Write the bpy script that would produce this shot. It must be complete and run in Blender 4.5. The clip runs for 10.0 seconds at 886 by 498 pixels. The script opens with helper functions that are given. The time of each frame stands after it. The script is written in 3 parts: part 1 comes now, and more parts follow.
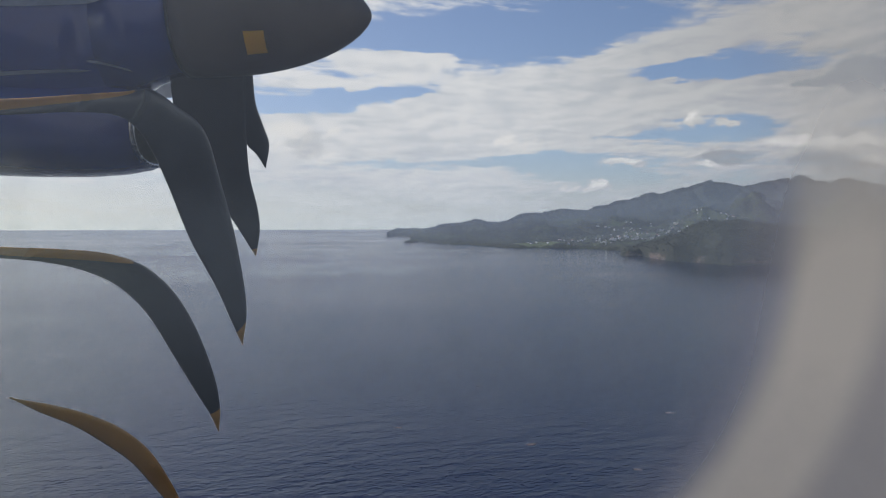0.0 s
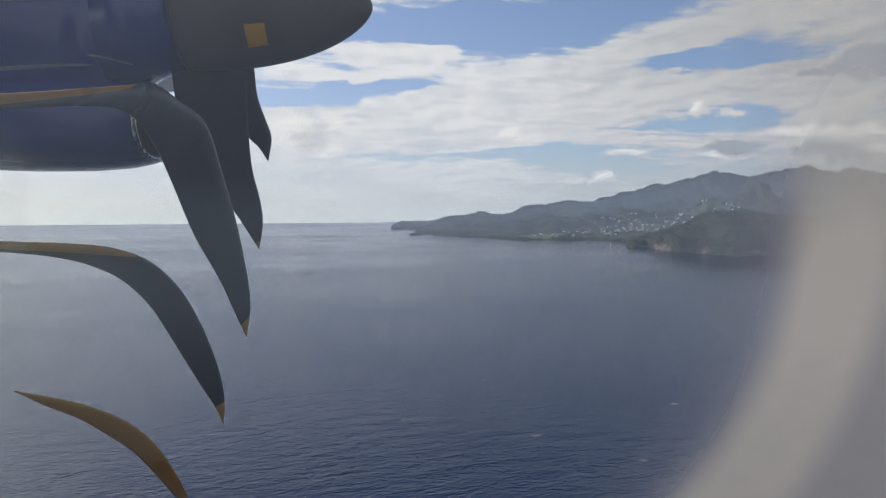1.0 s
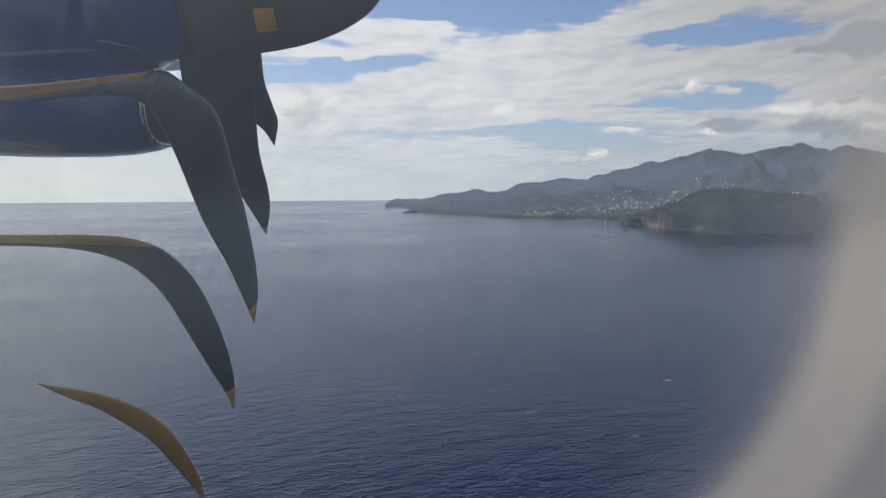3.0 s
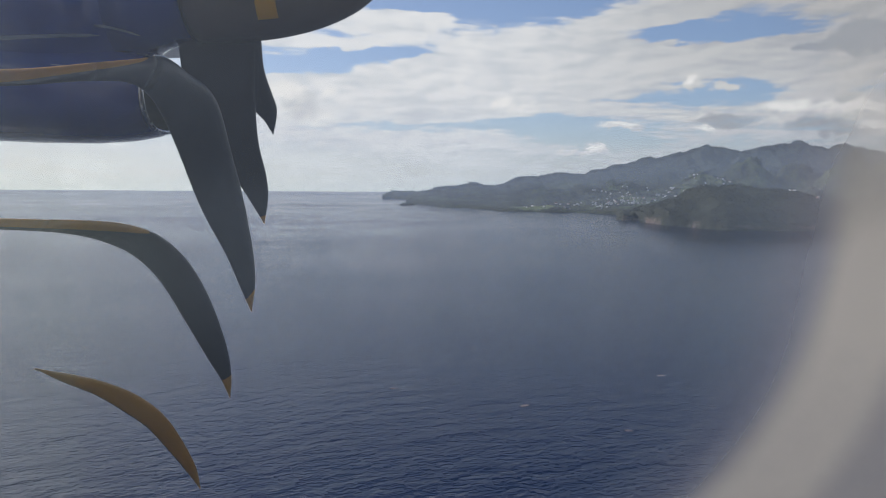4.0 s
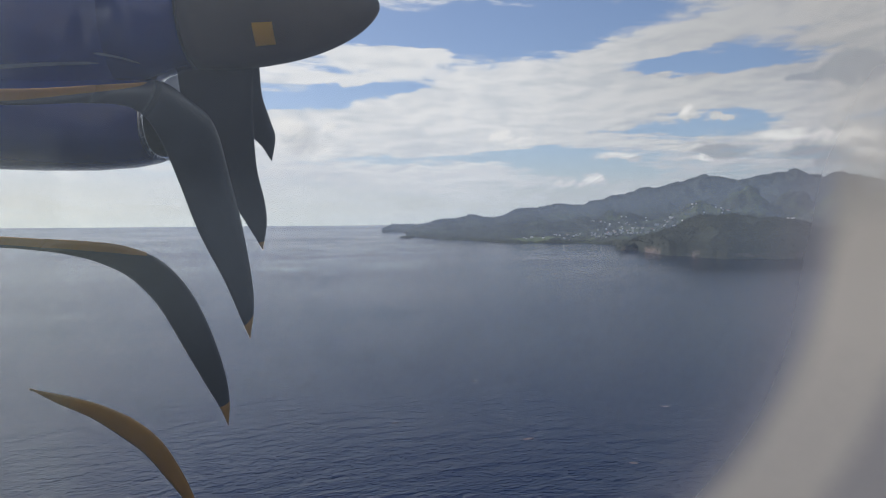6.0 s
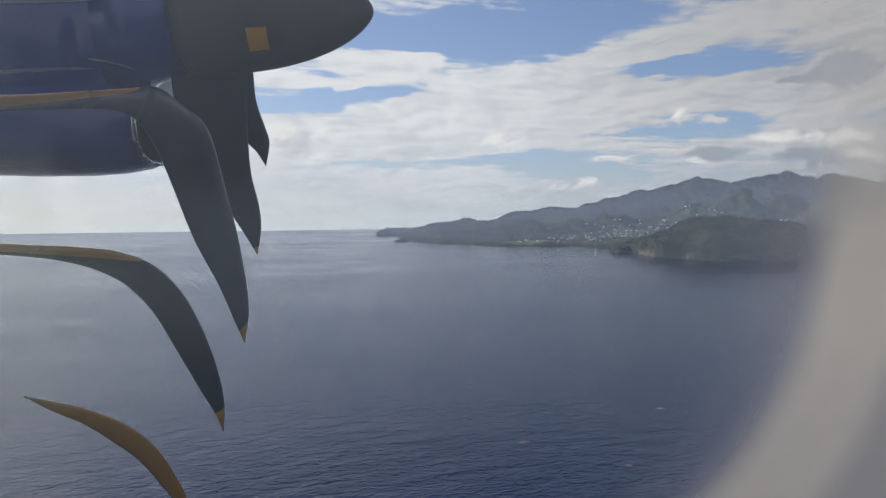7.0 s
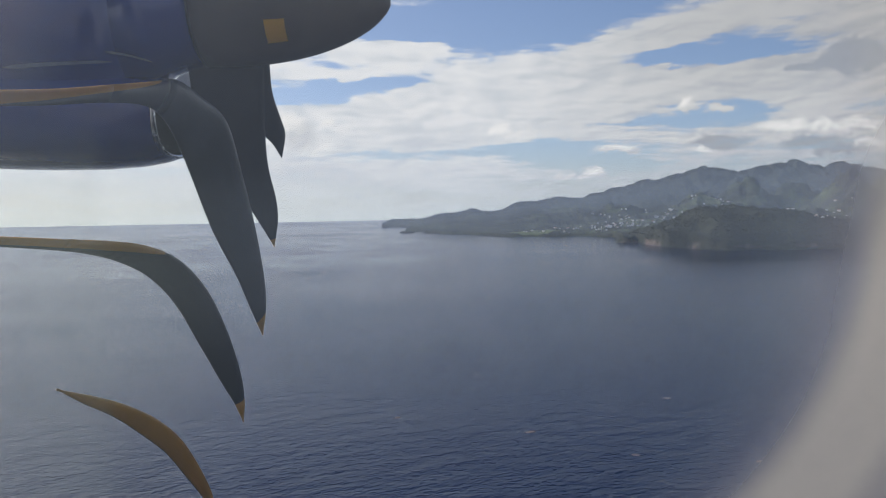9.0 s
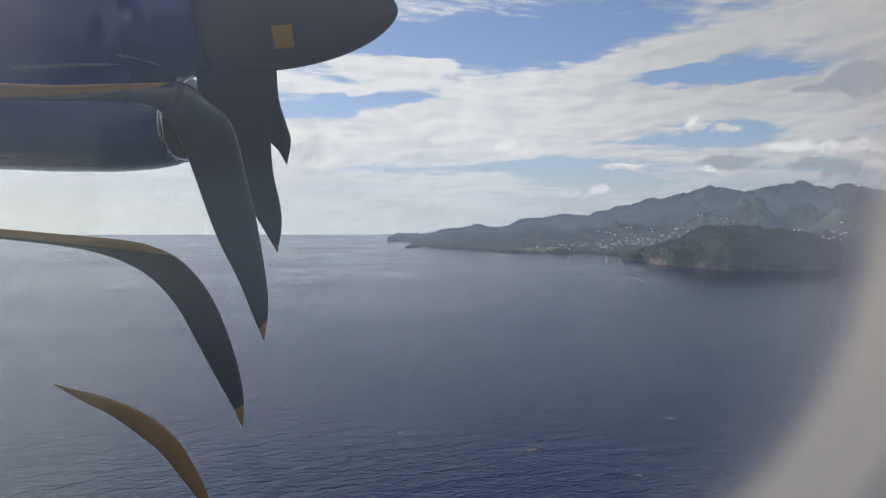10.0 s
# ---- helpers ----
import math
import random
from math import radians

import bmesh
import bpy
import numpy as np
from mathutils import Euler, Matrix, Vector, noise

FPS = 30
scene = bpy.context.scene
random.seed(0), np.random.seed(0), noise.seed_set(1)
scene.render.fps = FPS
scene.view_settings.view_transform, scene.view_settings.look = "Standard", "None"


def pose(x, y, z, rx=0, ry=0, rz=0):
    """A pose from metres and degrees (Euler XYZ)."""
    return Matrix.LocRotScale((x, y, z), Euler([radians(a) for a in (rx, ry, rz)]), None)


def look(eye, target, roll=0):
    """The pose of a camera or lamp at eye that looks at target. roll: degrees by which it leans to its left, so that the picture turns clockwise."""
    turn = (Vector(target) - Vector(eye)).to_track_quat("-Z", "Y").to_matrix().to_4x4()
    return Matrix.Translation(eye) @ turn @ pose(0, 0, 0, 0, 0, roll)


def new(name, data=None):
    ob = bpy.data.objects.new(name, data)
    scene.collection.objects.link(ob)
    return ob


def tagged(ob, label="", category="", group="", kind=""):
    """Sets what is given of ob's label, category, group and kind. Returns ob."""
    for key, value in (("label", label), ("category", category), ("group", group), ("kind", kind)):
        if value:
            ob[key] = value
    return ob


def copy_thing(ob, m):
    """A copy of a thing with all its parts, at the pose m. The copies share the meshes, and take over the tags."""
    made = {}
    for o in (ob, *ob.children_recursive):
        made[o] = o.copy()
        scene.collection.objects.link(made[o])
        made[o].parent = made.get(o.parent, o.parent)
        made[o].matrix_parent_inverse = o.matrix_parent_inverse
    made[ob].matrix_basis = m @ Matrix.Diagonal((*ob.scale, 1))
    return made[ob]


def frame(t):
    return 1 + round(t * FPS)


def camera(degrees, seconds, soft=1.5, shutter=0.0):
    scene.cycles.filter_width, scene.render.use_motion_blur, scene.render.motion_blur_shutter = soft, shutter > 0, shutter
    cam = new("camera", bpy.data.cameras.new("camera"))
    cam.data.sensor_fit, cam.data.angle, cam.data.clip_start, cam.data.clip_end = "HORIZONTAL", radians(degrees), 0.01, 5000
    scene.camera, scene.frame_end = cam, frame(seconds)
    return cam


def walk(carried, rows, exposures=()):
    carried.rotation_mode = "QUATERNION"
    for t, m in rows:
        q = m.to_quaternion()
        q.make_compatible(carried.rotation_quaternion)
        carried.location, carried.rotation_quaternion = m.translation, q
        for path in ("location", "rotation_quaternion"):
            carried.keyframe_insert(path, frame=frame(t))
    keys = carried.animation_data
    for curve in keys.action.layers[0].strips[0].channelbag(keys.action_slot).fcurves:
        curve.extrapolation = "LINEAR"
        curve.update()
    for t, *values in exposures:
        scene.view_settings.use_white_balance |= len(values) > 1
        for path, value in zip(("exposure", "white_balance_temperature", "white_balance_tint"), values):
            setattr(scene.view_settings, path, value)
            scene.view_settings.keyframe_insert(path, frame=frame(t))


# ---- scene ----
# ---------- camera ----------
EYE = 180.0                      # flying height over the sea
cam = camera(64.0, 10.0, soft=1.1)
ROWS = [  # seconds, x, y, z, pitch, roll, yaw
    (0, 0.071, 0.0, 179.987, -3.68, 0.14, 0.39),
    (0.5, 0.083, 0.0, 179.995, -4.22, 0.19, 0.37),
    (1, 0.080, 0.0, 179.985, -4.29, 0.50, 0.75),
    (1.5, 0.073, 0.0, 179.987, -4.21, 1.19, 0.80),
    (2, 0.046, 0.0, 179.995, -4.52, 1.14, 0.87),
    (2.5, 0.026, 0.0, 180.022, -5.35, 0.98, 0.58),
    (4, 0.007, 0.0, 180.016, -6.68, -0.33, 0.09),
    (4.5, 0.005, 0.0, 180.005, -6.56, 0.00, 0.07),
    (5, -0.000, 0.0, 180.000, -6.15, 0.00, 0.00),
    (5.5, 0.006, 0.0, 179.992, -5.30, 0.39, 0.15),
    (6, 0.013, 0.0, 179.971, -4.05, 0.45, 0.02),
    (7.5, 0.003, 0.0, 179.977, -3.75, 0.72, -0.63),
    (8, -0.015, 0.0, 179.996, -4.24, 0.49, -0.54),
    (8.5, -0.032, 0.0, 179.999, -4.56, 0.66, -0.15),
    (9, -0.043, 0.0, 179.976, -4.50, 1.06, -0.01),
    (9.5, -0.047, 0.0, 179.955, -3.86, 0.50, 0.15),
    (10, -0.034, 0.0, 179.945, -3.28, 0.07, 0.45),
]
walk(cam, [(t, pose(x, y, z, 90 + p, r, w)) for t, x, y, z, p, r, w in ROWS], exposures=[(0, 0.04), (0.5, 0.18), (2.5, 0.20), (4, 0.20), (5, 0.20), (6, 0.19), (7.5, 0.18), (8, 0.09), (8.5, 0.15), (9, 0.23), (10, 0.24)])


# ---------- node helpers ----------
class Sock:
    """A node socket with arithmetic."""
    tree = None

    def __init__(self, s):
        self.s = s

    def __add__(self, o): return op("ADD", self, o)
    def __radd__(self, o): return op("ADD", self, o)
    def __sub__(self, o): return op("SUBTRACT", self, o)
    def __rsub__(self, o): return op("SUBTRACT", o, self)
    def __mul__(self, o): return op("MULTIPLY", self, o)
    def __rmul__(self, o): return op("MULTIPLY", self, o)
    def __truediv__(self, o): return op("DIVIDE", self, o)
    def __neg__(self): return op("MULTIPLY", self, -1.0)


def feed(node, key, v):
    if v is None:
        return
    if isinstance(v, Sock):
        Sock.tree.links.new(v.s, node.inputs[key])
    else:
        node.inputs[key].default_value = v


def nd(kind):
    return Sock.tree.nodes.new(kind)


def op(what, a, b=None, c=None):
    n = nd("ShaderNodeMath")
    n.operation = what
    feed(n, 0, a), feed(n, 1, b), feed(n, 2, c)
    return Sock(n.outputs[0])


def steps(v, lo, hi, a=0.0, b=1.0):
    n = nd("ShaderNodeMapRange")
    n.interpolation_type = "SMOOTHSTEP"
    for k, x in zip(range(5), (v, lo, hi, a, b)):
        feed(n, k, x)
    return Sock(n.outputs[0])


def blend(fac, a, b):
    n = nd("ShaderNodeMix")
    n.data_type = "RGBA"
    feed(n, "Factor", fac)
    for k, v in ((6, a), (7, b)):
        feed(n, k, v if isinstance(v, Sock) else (*v, 1.0))
    return Sock(n.outputs[2])


def fuzz(vec, scale, detail=4.0, rough=0.55, warp=0.0):
    n = nd("ShaderNodeTexNoise")
    feed(n, "Vector", vec), feed(n, "Scale", scale), feed(n, "Detail", detail), feed(n, "Roughness", rough), feed(n, "Distortion", warp)
    return Sock(n.outputs[0])


def xyz(x, y, z=0.0):
    n = nd("ShaderNodeCombineXYZ")
    feed(n, 0, x), feed(n, 1, y), feed(n, 2, z)
    return Sock(n.outputs[0])


def split(v):
    n = nd("ShaderNodeSeparateXYZ")
    feed(n, 0, v)
    return [Sock(o) for o in n.outputs]


def coords(which="Object"):
    return Sock(nd("ShaderNodeTexCoord").outputs[which])


def material(name):
    m = bpy.data.materials.new(name)
    m.use_nodes = True
    Sock.tree = m.node_tree
    m.node_tree.nodes.clear()
    return m


def surface(colour, rough=0.6, metal=0.0, height=None, depth=0.0, strength=1.0, **more):
    n = nd("ShaderNodeBsdfPrincipled")
    feed(n, "Base Color", colour if isinstance(colour, Sock) else (*colour, 1.0))
    feed(n, "Roughness", rough), feed(n, "Metallic", metal)
    for k, v in more.items():
        feed(n, k.replace("_", " "), v)
    if height is not None:
        b = nd("ShaderNodeBump")
        feed(b, "Strength", strength), feed(b, "Distance", depth), feed(b, "Height", height)
        feed(n, "Normal", Sock(b.outputs[0]))
    return Sock(n.outputs[0])


def finish(shader):
    out = nd("ShaderNodeOutputMaterial")
    feed(out, 0, shader)


def mixed(fac, a, b):
    n = nd("ShaderNodeMixShader")
    feed(n, 0, fac), feed(n, 1, a), feed(n, 2, b)
    return Sock(n.outputs[0])


# ---------- sky with broken cloud, and the sun ----------
SUN_AZ, SUN_EL = radians(-54), radians(38)     # azimuth from +y towards +x
world = bpy.data.worlds.new("sky")
scene.world = world
world.use_nodes = True
Sock.tree = world.node_tree
world.node_tree.nodes.clear()
way = coords("Generated")
wx, wy, wz = split(way)
az = op("ARCTAN2", wx, wy)
el = op("ARCSINE", wz) + 0.037                 # height over the visible horizon
sky = nd("ShaderNodeTexSky")
sky.sky_type, sky.sun_disc, sky.sun_elevation, sky.sun_rotation = "NISHITA", False, SUN_EL, SUN_AZ
sky.altitude, sky.air_density, sky.dust_density, sky.ozone_density = 200.0, 1.0, 0.9, 3.5
feed(sky, 0, xyz(wx, wy, op("MAXIMUM", wz + 0.037, 0.002)))
blue = nd("ShaderNodeVectorMath")
blue.operation = "SCALE"
feed(blue, 0, Sock(sky.outputs[0])), feed(blue, "Scale", 0.092)
tint = nd("ShaderNodeVectorMath")
tint.operation = "MULTIPLY"
feed(tint, 0, Sock(blue.outputs[0])), feed(tint, 1, (1.05, 0.985, 1.02))


def bank(a, e, wide, high, turn=0.0, rag=1.0):
    """A soft oval in the sky with a ragged outline, 1 in its middle."""
    da, de = az + (rag_a * rag) - a, el + (rag_e * rag) - (e + 0.037)
    c, s = math.cos(turn), math.sin(turn)
    u, v = (da * c + de * s) / wide, (de * c - da * s) / high
    return op("EXPONENT", -(u * u + v * v))


def lift(colour, much):
    n = nd("ShaderNodeVectorMath")
    n.operation = "SCALE"
    feed(n, 0, colour), feed(n, "Scale", much)
    return Sock(n.outputs[0])


toward = Vector((math.sin(SUN_AZ) * math.cos(SUN_EL), math.cos(SUN_AZ) * math.cos(SUN_EL), math.sin(SUN_EL)))
way_to_sun = op("MAXIMUM", wx * toward.x + wy * toward.y + wz * toward.z, 0.0)
# the cloud deck seen in perspective: features flatten towards the horizon
far = op("DIVIDE", 1.0, op("MAXIMUM", el, 0.0) + 0.11)
deck = xyz(az * far * 0.92, far * 0.80 - az * 0.35)
deck_up = xyz(az * far * 0.92 - 0.05, far * 0.80 - az * 0.35 - 0.055)
sheet = fuzz(deck, 1.5, 8.0, 0.62, 0.35)
wisp = fuzz(deck, 5.2, 8.0, 0.66, 0.45)
wisp_up = fuzz(deck_up, 5.2, 8.0, 0.66, 0.45)
fine = fuzz(xyz(az * far * 0.8, far * 1.2), 17.0, 6.0, 0.66, 0.3)
lump = fuzz(xyz(az, el * 1.25), 110.0, 7.0, 0.60, 0.2)
lump2 = fuzz(xyz(az + 3.7, el * 1.25), 110.0, 7.0, 0.60, 0.2)
lump_up = fuzz(xyz(az + 0.003, el * 1.25 - 0.005), 110.0, 7.0, 0.60, 0.2)
rag_a = (fuzz(deck, 3.6, 8.0, 0.64) - 0.5) * 0.15
rag_e = (fuzz(xyz(az * far + 5.0, far * 1.1), 3.8, 8.0, 0.64) - 0.5) * 0.034
streaks = fuzz(xyz(az * far * 0.42, far * 2.0 - az * 1.3), 4.2, 9.0, 0.72, 0.3)
cover = (sheet - 0.5) * 0.40 + (wisp - 0.5) * 0.46 + (streaks - 0.5) * 0.70 + (fine - 0.5) * 0.26 + steps(el, 0.26, 0.55, 0.07, -0.42)
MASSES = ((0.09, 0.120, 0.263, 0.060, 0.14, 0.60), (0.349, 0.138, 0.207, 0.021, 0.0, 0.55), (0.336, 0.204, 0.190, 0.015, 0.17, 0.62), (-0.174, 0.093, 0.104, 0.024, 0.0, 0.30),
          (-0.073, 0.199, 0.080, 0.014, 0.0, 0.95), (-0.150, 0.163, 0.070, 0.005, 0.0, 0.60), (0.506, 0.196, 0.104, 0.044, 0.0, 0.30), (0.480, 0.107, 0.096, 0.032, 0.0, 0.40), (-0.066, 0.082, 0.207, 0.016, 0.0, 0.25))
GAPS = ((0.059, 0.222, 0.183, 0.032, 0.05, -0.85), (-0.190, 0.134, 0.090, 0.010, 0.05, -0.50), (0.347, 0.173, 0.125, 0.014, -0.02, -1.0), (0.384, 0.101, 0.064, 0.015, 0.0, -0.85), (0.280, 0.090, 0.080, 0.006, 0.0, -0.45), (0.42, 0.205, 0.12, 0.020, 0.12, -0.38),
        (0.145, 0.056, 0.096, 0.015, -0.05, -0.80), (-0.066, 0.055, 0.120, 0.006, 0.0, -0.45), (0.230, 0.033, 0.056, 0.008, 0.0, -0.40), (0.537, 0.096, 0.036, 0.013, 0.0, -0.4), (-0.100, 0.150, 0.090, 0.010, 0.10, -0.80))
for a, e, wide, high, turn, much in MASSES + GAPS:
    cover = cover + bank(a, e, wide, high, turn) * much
haze = steps(el, 0.0, 0.085, 1.0, 0.0)
cloud = op("MAXIMUM", steps(cover, -0.11, 0.17), haze * 0.95)


def heap(ovals, rag, lo, hi):
    """The union of ragged ovals, with a crisp edge."""
    out = None
    for a, e, wide, high in ovals:
        b = bank(a, e, wide, high, 0.0, rag)
        out = b if out is None else op("MAXIMUM", out, b)
    return steps(out, lo, hi)


# heaped cumulus with lit heads and grey bases, and one small dark cloud
bulge = fuzz(xyz(az + 1.3, el * 1.4), 36.0, 4.0, 0.55)
bulge2 = fuzz(xyz(az + 6.1, el * 1.4), 36.0, 4.0, 0.55)
rag_a, rag_e = (lump - 0.5) * 0.026 + (bulge - 0.5) * 0.05, (lump2 - 0.5) * 0.018 + (bulge2 - 0.5) * 0.030
PUFFS = ((0.079, 0.085, 0.013, 0.009), (0.118, 0.080, 0.033, 0.009), (0.330, 0.110, 0.013, 0.010), (0.370, 0.105, 0.024, 0.008), (0.209, 0.023, 0.019, 0.008), (0.177, 0.018, 0.032, 0.006),
         (0.240, 0.055, 0.036, 0.006), (0.451, 0.069, 0.046, 0.014), (0.485, 0.071, 0.026, 0.011), (0.526, 0.067, 0.032, 0.014), (0.540, 0.047, 0.029, 0.010), (-0.219, 0.088, 0.038, 0.027),
         (-0.160, 0.098, 0.007, 0.009), (-0.175, 0.062, 0.024, 0.011), (0.337, 0.067, 0.048, 0.010), (0.355, 0.050, 0.024, 0.005), (0.253, 0.004, 0.040, 0.006))
HEADS = ((-0.222, 0.103, 0.032, 0.013), (0.079, 0.088, 0.011, 0.007), (0.330, 0.113, 0.008, 0.005), (0.209, 0.026, 0.014, 0.006), (0.444, 0.077, 0.038, 0.008),
         (0.485, 0.077, 0.021, 0.006), (0.524, 0.074, 0.027, 0.007), (0.540, 0.051, 0.024, 0.006), (-0.160, 0.100, 0.006, 0.007), (0.240, 0.058, 0.029, 0.003), (0.350, 0.050, 0.013, 0.003))
puff = heap(PUFFS, 1.0, 0.20, 0.66)
heads = heap(HEADS, 0.9, 0.18, 0.72)
dark = heap(((0.524, 0.155, 0.037, 0.022), (0.472, 0.149, 0.024, 0.006), (0.497, 0.150, 0.021, 0.010)), 1.0, 0.26, 0.50)
base = heap(((0.477, 0.054, 0.036, 0.009), (0.369, 0.060, 0.044, 0.010), (0.502, 0.047, 0.048, 0.007)), 1.0, 0.20, 0.75)
shade = heap(((-0.197, 0.081, 0.030, 0.021),), 1.0, 0.22, 0.62)
relief = (wisp - wisp_up) * 1.6 + (lump - lump_up) * 0.35 * steps(el, 0.16, 0.05)
tone = sheet * 0.40 + wisp * 0.14 + streaks * 0.16 + fine * 0.12 + relief * 0.30
white = blend(steps(tone, 0.28, 0.50), (0.54, 0.57, 0.615), (0.69, 0.70, 0.715))
mist = lift(blend(steps(az, -0.65, 0.45), (0.92, 0.97, 0.87), (0.51, 0.57, 0.63)), steps(tone, 0.28, 0.48, 0.95, 1.04))
white = blend(haze * 0.80, white, mist)
white = blend(puff * steps(lump * 0.6 + (lump - lump_up) * 1.8, 0.16, 0.44, 0.05, 0.85), white, (0.76, 0.76, 0.75))
glow = way_to_sun * way_to_sun
glow = glow * glow
white = lift(white, 1.0 + glow * glow * 2.2)
white = blend(op("MAXIMUM", base * 0.80, shade * 0.38), white, (0.37, 0.39, 0.43))
white = lift(white, steps(az, 0.0, 0.42, 1.0, 0.74))
white = lift(white, 1.0 - steps(az, 0.10, 0.42) * steps(el, 0.13, 0.24) * 0.13)
white = blend(heads * steps(lump2, 0.32, 0.58, 0.35, 0.75), white, (0.80, 0.79, 0.77))
allsky = blend(op("MAXIMUM", op("MAXIMUM", cloud, heads), puff), Sock(tint.outputs[0]), white)
allsky = blend(dark * 0.80, allsky, (0.27, 0.30, 0.35))
bg = nd("ShaderNodeBackground")
feed(bg, 0, allsky), feed(bg, 1, 1.0)
wout = nd("ShaderNodeOutputWorld")
feed(wout, 0, Sock(bg.outputs[0]))

sun = new("sun", bpy.data.lights.new("sun", "SUN"))
sun.data.energy, sun.data.angle, sun.data.color = 2.4, radians(0.6), (1.0, 0.95, 0.87)
sun.matrix_world = look(toward * 400 + Vector((0, 0, EYE)), (0, 0, EYE))

# ---------- materials ----------
# open sea: deep blue water, swell with wind chop on it
M_SEA = material("sea_water")
p = coords()
px, py, pz = split(p)
along = xyz(px * 0.56 + py * 0.20, py * 1.05 - px * 0.40)
swell = fuzz(along, 0.065, 2.0, 0.5, 0.4)
crest = op("ABSOLUTE", fuzz(along, 0.15, 2.0, 0.5, 0.5) - 0.5)
chop = fuzz(along, 0.32, 2.0, 0.5, 0.5)
near = steps(py, 450.0, 2500.0, 1.0, 0.10)
gust = fuzz(xyz(px * 0.6, py * 1.9), 0.0022, 5.0, 0.60, 0.6)
lane = fuzz(xyz(px * 0.35 + py * 0.1, py * 1.6 - px * 0.25), 0.012, 4.0, 0.6, 0.4)
deep = blend(steps(gust * 0.6 + lane * 0.4, 0.36, 0.66), (0.004, 0.013, 0.043), (0.007, 0.019, 0.053))
finish(surface(deep, steps(gust * 0.6 + lane * 0.4, 0.35, 0.65, 0.15, 0.24), height=(swell * 0.55 - crest * 0.28 + chop * 0.25) * near, depth=2.9, strength=0.95, IOR=1.33))

# wooded island: forest, pasture, bare rock on the steep shore
M_LAND = material("wooded_land")
p = coords()
px, py, pz = split(p)
geo = nd("ShaderNodeNewGeometry")
slope = split(Sock(geo.outputs["Normal"]))[2]
patchy = fuzz(p, 0.006, 5.0, 0.6, 0.4)
tuft = fuzz(p, 0.09, 4.0, 0.65)
stand = fuzz(p, 0.028, 4.0, 0.6, 0.5)
grain = fuzz(p, 0.35, 3.0, 0.6)
green = blend(steps(tuft, 0.32, 0.68), (0.016, 0.020, 0.013), (0.042, 0.048, 0.026))
green = blend(steps(stand, 0.50, 0.68) * steps(px, 200.0, 700.0) * steps(py, 2450.0, 2750.0, 0.10, 0.8), green, (0.070, 0.082, 0.036))
# sunlit patches painted as lighter green on the slopes behind the headland
green = blend(steps(patchy, 0.45, 0.60) * steps(py, 2500.0, 2700.0) * steps(px, 250.0, 900.0, 0.2, 0.8), green, (0.115, 0.140, 0.058))
# far high slopes: bluish aerial haze painted into the base colour
hazed_upland = blend(steps(tuft, 0.35, 0.65), (0.028, 0.040, 0.040), (0.038, 0.052, 0.048))
green = blend(steps(pz + patchy * 90.0, 90.0, 190.0) * steps(py + px * 0.10, 3350.0, 3800.0) * 0.9, green, hazed_upland)
fx, fy = (px - 380.0) / 115.0, (py - 2905.0) / 60.0
pasture = steps(fx * fx + fy * fy + (patchy - 0.5) * 1.5, 1.1, 0.7)
green = blend(pasture * 0.8, green, blend(grain, (0.12, 0.16, 0.06), (0.17, 0.20, 0.08)))
rock = blend(steps(grain, 0.3, 0.7), (0.08, 0.062, 0.052), (0.26, 0.19, 0.15))
bare = steps(slope, 0.72, 0.50) * steps(pz + tuft * 30.0, 40.0, 24.0) * steps(patchy, 0.46, 0.58)
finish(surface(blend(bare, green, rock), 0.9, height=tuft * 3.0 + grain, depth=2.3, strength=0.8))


def simple(name, a, b, scale, rough=0.5, metal=0.0, relief=0.002, **more):
    m = material(name)
    p = coords()
    n = fuzz(p, scale, 5.0, 0.6)
    n2 = fuzz(p, scale * 6.5, 3.0, 0.6)
    finish(surface(blend(steps(n * 0.7 + n2 * 0.3, 0.36, 0.64), a, b), steps(n2, 0.3, 0.7, rough * 0.85, rough * 1.15), metal,
                   height=n2, depth=relief, strength=0.4, **more))
    return m


M_NAVY = simple("navy_paint", (0.004, 0.028, 0.200), (0.006, 0.038, 0.250), 3.0, 0.22, relief=0.0006, Coat_Weight=0.6, Coat_Roughness=0.08)
M_MARK = simple("yellow_mark_paint", (0.62, 0.33, 0.03), (0.74, 0.41, 0.04), 8.0, 0.4, relief=0.0005)
M_SPIN = simple("dark_grey_paint", (0.118, 0.098, 0.090), (0.150, 0.125, 0.114), 4.0, 0.5, relief=0.0006)
M_BLADE = simple("blade_composite", (0.027, 0.029, 0.038), (0.039, 0.041, 0.051), 5.0, 0.38, relief=0.0008)
M_TIP = simple("orange_tip_paint", (0.44, 0.21, 0.035), (0.54, 0.27, 0.05), 8.0, 0.45, relief=0.0005)
M_WORN = simple("worn_orange_paint", (0.46, 0.205, 0.022), (0.56, 0.255, 0.030), 7.0, 0.5, relief=0.0005)
M_METAL = simple("polished_lip", (0.45, 0.45, 0.46), (0.60, 0.60, 0.60), 9.0, 0.25, 1.0, relief=0.0004)
M_DUCT = simple("duct_black", (0.010, 0.010, 0.011), (0.018, 0.018, 0.018), 8.0, 0.7)
M_HIGHLIGHT = simple("painted_highlight", (0.17, 0.20, 0.28), (0.26, 0.29, 0.36), 6.0, 0.35)
M_SKIN = simple("white_fuselage_paint", (0.70, 0.70, 0.70), (0.76, 0.76, 0.75), 1.5, 0.35)
M_CABIN = simple("beige_cabin_plastic", (0.36, 0.32, 0.27), (0.44, 0.39, 0.33), 12.0, 0.65)
